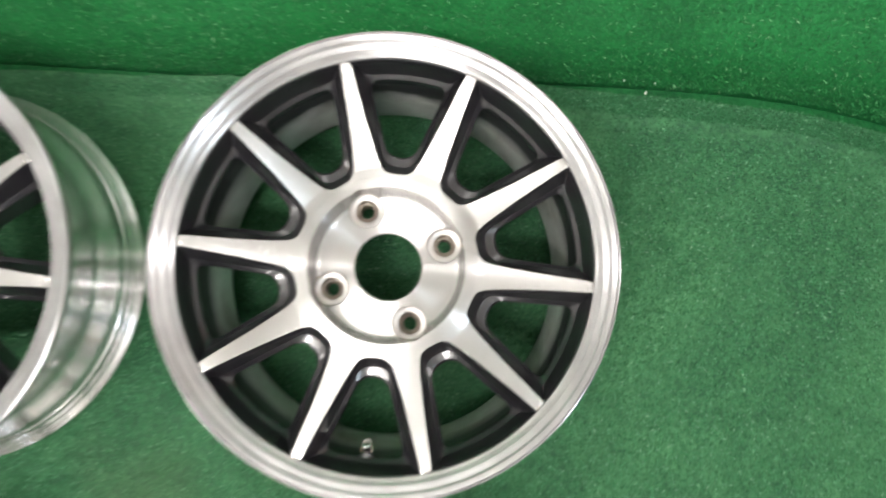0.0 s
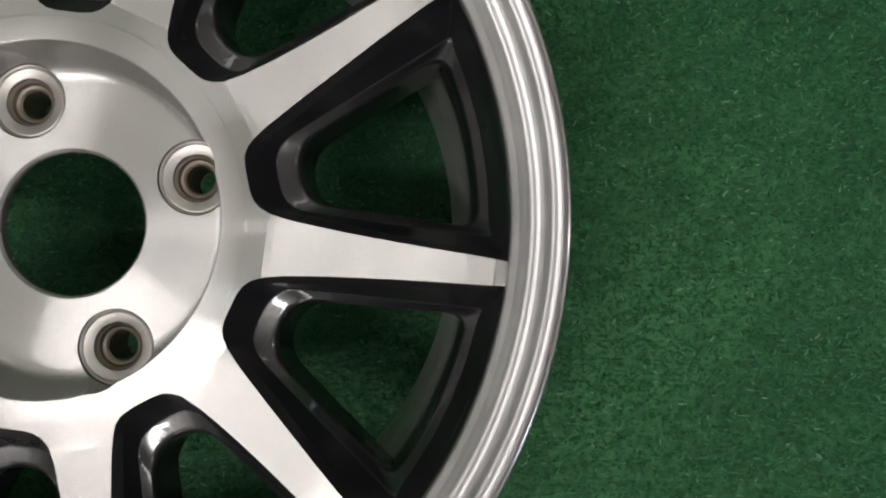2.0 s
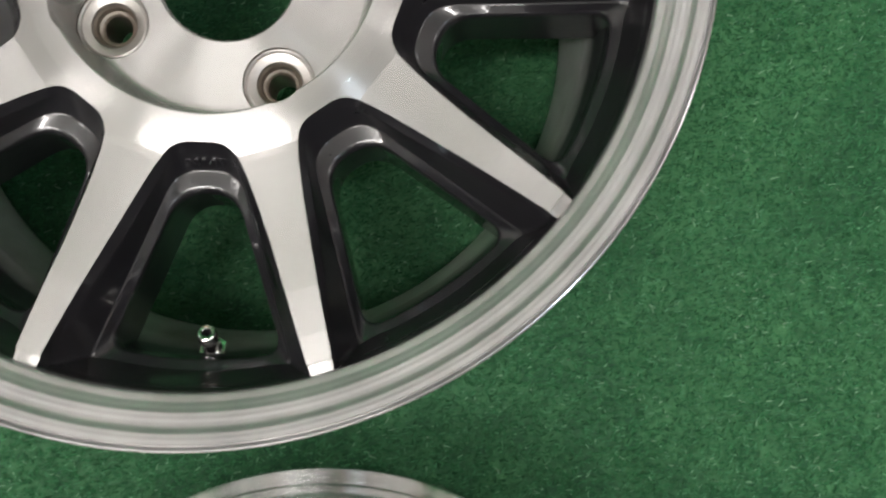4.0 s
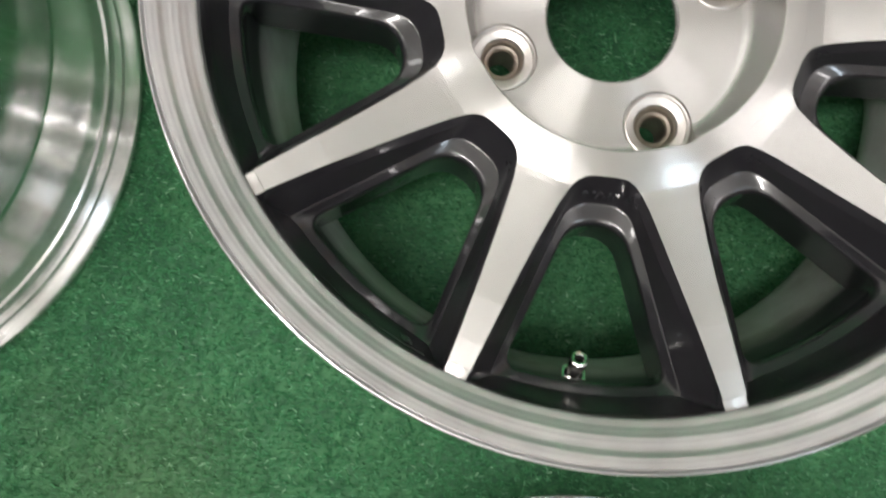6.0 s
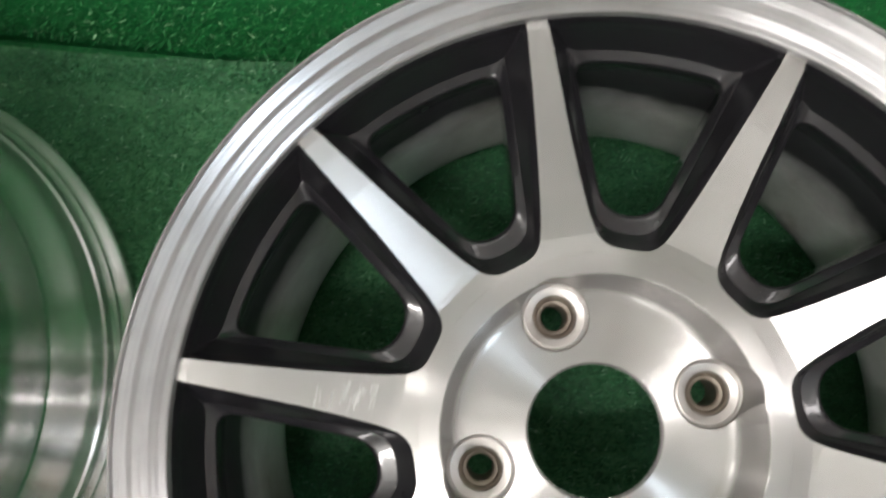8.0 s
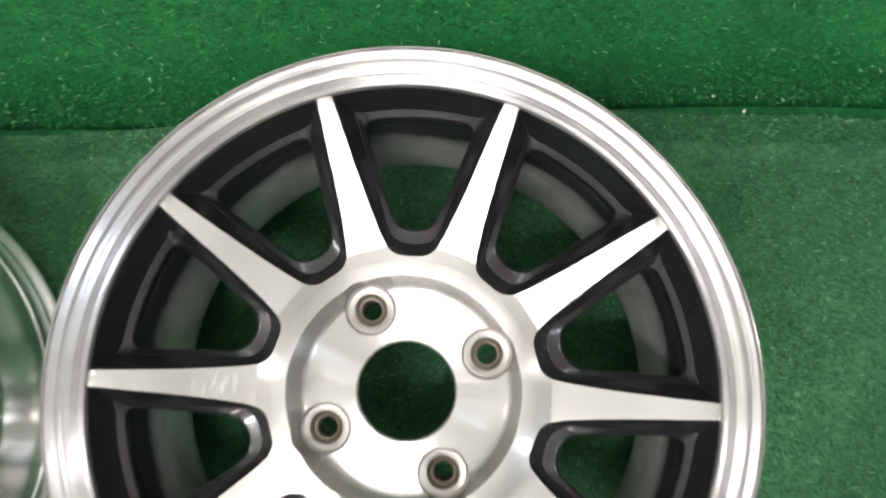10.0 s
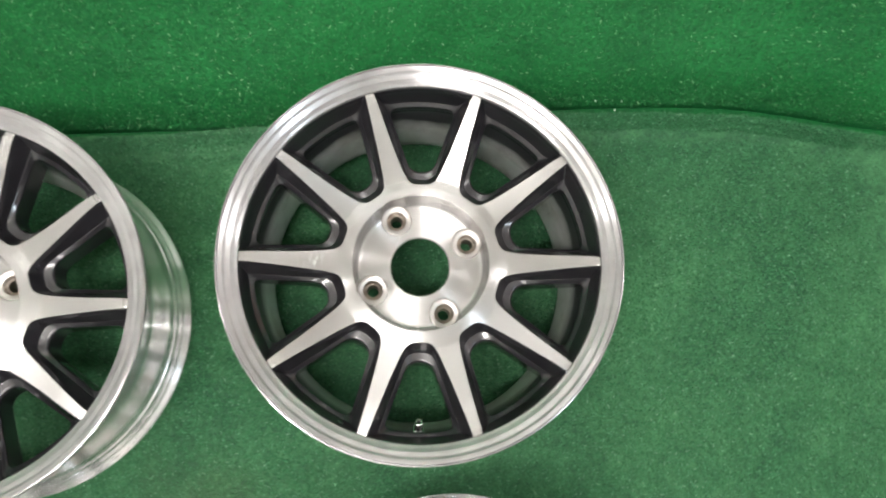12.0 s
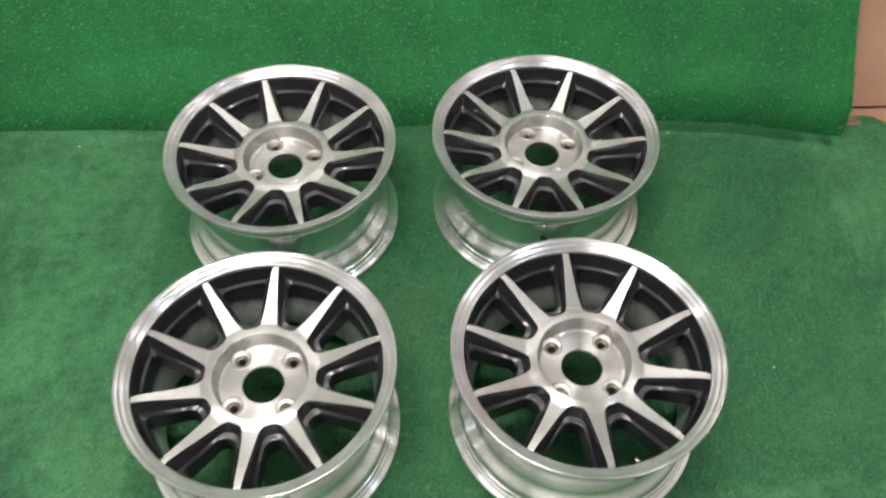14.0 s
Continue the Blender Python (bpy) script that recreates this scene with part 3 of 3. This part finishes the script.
def rim():
    """Stepped polished lip, outer barrel with its lower flange, and the raw inside."""
    face = [(0.1866, 0.1870), (0.1867, 0.1936), (0.1870, 0.1945), (0.1876, 0.1950)]
    slopes = [(0.1876, 24), (0.1890, 30), (0.1914, 37), (0.1932, 37), (0.1944, 25), (0.1982, 24), (0.1992, 41), (0.2006, 41), (0.2016, 26), (0.2050, 25)]
    r, z = face[-1]
    while r < 0.2049:
        r += 0.0003
        z += 0.0003 * math.tan(radians(along(slopes, r) + 3.5 * math.sin((r - 0.1876) / 0.0024 * 2 * math.pi)))
        face.append((r, z))
    face += [(0.2052, z - 0.0004), (0.2055, z - 0.0005), (0.2057, z), (0.2060, z + 0.0009), (0.2065, z + 0.0015), (0.2071, z + 0.0014), (0.2076, z + 0.0006), (0.2078, z - 0.0008), (0.2077, 0.2008), (0.2066, 0.1986), (0.2040, 0.1962)]
    outside = [(0.1985, 0.1945), (0.1945, 0.1912), (0.1925, 0.1875), (0.1915, 0.1720), (0.1890, 0.1660), (0.1857, 0.1605), (0.1850, 0.1580), (0.1848, 0.1560), (0.1740, 0.0670),
               (0.1737, 0.0650), (0.1733, 0.0622), (0.1740, 0.0585), (0.1790, 0.0505), (0.1846, 0.0445), (0.1884, 0.0405), (0.1900, 0.0360), (0.1904, 0.0285), (0.1914, 0.0262), (0.1932, 0.0252), (0.1940, 0.0222), (0.1944, 0.0188), (0.1960, 0.0170),
               (0.1978, 0.0158), (0.1986, 0.0130), (0.2012, 0.0108), (0.2045, 0.0096), (0.2060, 0.0080), (0.2061, 0.0030), (0.2045, 0.0012), (0.2000, 0.0008)]
    inside = [(0.1960, 0.0020), (0.1900, 0.0080), (0.1845, 0.0200), (0.1800, 0.0340), (0.1700, 0.0490), (0.1668, 0.0600), (0.1672, 0.0690), (0.1712, 0.0900), (0.1745, 0.1200), (0.1755, 0.1500), (0.1800, 0.1650)]
    prof = face + outside + inside
    verts, faces = lathe(prof, 192)
    k, nf, no = len(prof), len(face), len(outside)
    kinds = [0 if j < nf - 1 else 1 if j < nf + no else 2 for j in range(k)]
    kinds[-1] = 3
    kinds[-2] = 3
    for j in range(nf + 11, nf + no):
        kinds[j] = 4
    return mesh_from("rim", verts, [f[::-1] for f in faces], [lip_metal, barrel_metal, inner_metal, black, flange_metal], kinds * 192, 32)


def valve():
    """Chrome valve stem that leans in from the barrel, with a threaded open tip and a collar."""
    prof = [(0.0, 0.0), (0.0058, 0.0), (0.0058, 0.004), (0.0046, 0.005), (0.0046, 0.010), (0.0034, 0.011), (0.0034, 0.019), *((0.0044 if i % 2 else 0.0039, 0.0195 + 0.0008 * i) for i in range(9)), (0.0042, 0.0275), (0.0036, 0.0280), (0.0024, 0.0279), (0.0020, 0.0274), (0.0019, 0.0210), (0.0, 0.0205)]
    verts, faces = lathe(prof, 24)
    m = Matrix.Translation((0.1765, 0, 0.1255)) @ Matrix.Rotation(radians(-30), 4, "Y") @ Matrix.Diagonal((1.0, 1.0, 0.82, 1))
    # The bore of the tip is coloured black in place of its shade.
    return mesh_from("valve_stem", [m @ Vector(v) for v in verts], [f[::-1] for f in faces], [chrome, rubber], [1 if j in (len(prof) - 3, len(prof) - 2, len(prof) - 1) else 0 for j in range(len(prof))] * 24, angle=30)


def lug_seat(angle):
    """Bare bevelled ring round one lug hole."""
    prof = [(0.0102, 0.1390), (0.0106, 0.1400), (0.0112, 0.1403), (0.0146, 0.1410), (0.0152, 0.1408), (0.0158, 0.1413), (0.0162, 0.1414), (0.0164, 0.1411), (0.0164, 0.1398), (0.0108, 0.1384)]
    verts, faces = lathe(prof, 40)
    m = Matrix.Translation((0.05715 * math.cos(angle), 0.05715 * math.sin(angle), 0))
    return mesh_from("lug_seat", [m @ Vector(v) for v in verts], [f[::-1] for f in faces], [lug_metal], angle=30)


def valve_collar():
    """Hexagonal chrome nut at the foot of the valve stem."""
    verts, faces = lathe([(0.0036, 0.0036), (0.0066, 0.0036), (0.0070, 0.0044), (0.0070, 0.0072), (0.0064, 0.0080), (0.0036, 0.0080)], 6)
    m = Matrix.Translation((0.1765, 0, 0.1255)) @ Matrix.Rotation(radians(-30), 4, "Y")
    return mesh_from("collar", [m @ Vector(v) for v in verts], [f[::-1] for f in faces], [chrome], angle=20)


def valve_seat():
    """Dark rubber grommet and nut of the valve on the barrel's outside."""
    prof = [(0.0, 0.0), (0.0062, 0.0), (0.0062, 0.0025), (0.0050, 0.0036), (0.0030, 0.0036), (0.0026, 0.0020), (0.0, 0.0020)]
    verts, faces = lathe(prof, 20)
    m = Matrix.Translation((0.1795, 0, 0.1130)) @ Matrix.Rotation(radians(90), 4, "Y")
    return mesh_from("valve_seat", [m @ Vector(v) for v in verts], [f[::-1] for f in faces], [rubber], angle=30)


def cast_mark():
    """Raised cast marks too worn to read, as small bars on the pocket's inner flank."""
    bm = bmesh.new()
    for i, (w, lean, tall) in enumerate(((0.0012, 0.0009, 1.0), (0.0011, -0.0009, 1.0), (0.0011, 0.0, 1.0), (0.0016, 0.0007, 1.0), (0.0010, 0.0004, 0.4), (0.0011, 0.0, 1.0), (0.0011, 0.0, 1.0), (0.0011, 0.0, 1.0))):
        g = bmesh.ops.create_cube(bm, size=1)
        for v in g["verts"]:
            v.co = Vector((v.co.x * 0.0024, v.co.y * w + v.co.z * 2 * lean + (i - 3.5) * 0.0025, (v.co.z * tall - 0.5 + 0.5 * tall) * 0.0044))
    me = bpy.data.meshes.new("cast_mark")
    bm.to_mesh(me)
    bm.free()
    me.materials.append(black)
    me.transform(Matrix.Translation((0.0908, 0, 0.1605)) @ Matrix.Rotation(radians(-29), 4, "Y"))
    return me


def build_wheel():
    wheel = new("alloy_wheel")
    part("rim", rim(), wheel, "polished aluminium rim with stepped lip")
    centre = part("hub", hub(), wheel, "dished machined hub with four lug holes")
    for i in range(4):
        part("lug_seat", lug_seat(radians(27.4 + 90 * i)), centre, "bare bevelled metal ring")
    spoke_mesh, pocket_mesh = spoke(), window_pocket()
    for i in range(10):
        part("spoke", spoke_mesh, wheel).rotation_euler = (0, 0, radians(18 + 36 * i))
        part("window_pocket", pocket_mesh, wheel).rotation_euler = (0, 0, radians(36 * i))
    stem = part("valve_stem", valve(), wheel, "chrome valve stem")
    part("collar", valve_collar(), stem, "chrome nut")
    part("valve_seat", valve_seat(), wheel, "black rubber valve grommet")
    part("cast_mark", cast_mark(), wheel, "worn raised casting marks")
    return wheel


WHEELS = [  # centre x, y and the turn that puts the valve in place
    (0.0, 0.0, -97.53),
    (-0.4822, 0.0100, -96.50),
    (-0.0124, -0.4581, -72.30),
    (-0.5071, -0.4437, -78.69),
]
first = build_wheel()
tagged(first, "polished aluminium ten-spoke wheel with black pockets lying on green turf", "alloy wheel", "set of four wheels")
for x, y, turn in WHEELS[1:]:
    copy_thing(first, pose(x, y, 0, 0, 0, turn))
first.matrix_basis = pose(0, 0, 0, 0, 0, WHEELS[0][2])


def scratches():
    """Fine short scratches across one spoke."""
    rng = random.Random(4)
    verts, faces = [], []
    for i in range(26):
        r = rng.uniform(0.102, 0.130)
        y0 = rng.uniform(-0.007, 0.001)
        span, lean, w = rng.uniform(0.003, 0.009), rng.uniform(-0.0008, 0.0008), rng.uniform(0.00005, 0.00013)
        b = len(verts)
        for x, y in ((r - w, y0), (r + w, y0), (r + w + lean, y0 + span), (r - w + lean, y0 + span)):
            verts.append((x, y, face_z(math.hypot(x, y)) + 0.00005))
        faces.append((b, b + 1, b + 2, b + 3))
    return mesh_from("scratches", verts, faces, [material("bright_scratch", (0.66, 0.66, 0.65), 0.5, 0.8)[0]])


marks = part("scratches", scratches(), first)
marks.rotation_euler = (0, 0, radians(-90))
tagged(marks, "fine bright scratches across one spoke", kind="stuff")


# ---- small litter on the turf ----
def crumb(seed):
    """A torn white crumb of lint, a few millimetres long."""
    rng = random.Random(seed)
    bm = bmesh.new()
    bmesh.ops.create_icosphere(bm, subdivisions=1, radius=0.0016)
    for v in bm.verts:
        v.co = Vector((v.co.x * rng.uniform(1.0, 2.4), v.co.y * rng.uniform(0.6, 1.2), v.co.z * rng.uniform(0.4, 0.9)))
    me = bpy.data.meshes.new("white_crumb")
    bm.to_mesh(me)
    bm.free()
    me.materials.append(lint)
    return me


lint = material("white_lint", (0.75, 0.76, 0.70), 0.8)[0]
for i, (x, y) in enumerate(((0.360, -0.412), (0.285, 0.199), (-0.940, 0.235))):
    tagged(new("white_crumb", crumb(i)), "tiny white crumb of lint lying on green turf", "lint", "lint on the turf").matrix_world = pose(x, y, mat_relief(x, y), 0, 0, 50 * i)
for i, x in enumerate((0.258, 0.292)):
    p = hang_point(x, 0.016)
    tagged(new("white_crumb", crumb(i + 3)), "tiny white crumb of lint caught on green turf", "lint", "lint on the turf").matrix_world = pose(p.x, p.y - 0.0008, p.z, 40, 0, 30 + 50 * i)
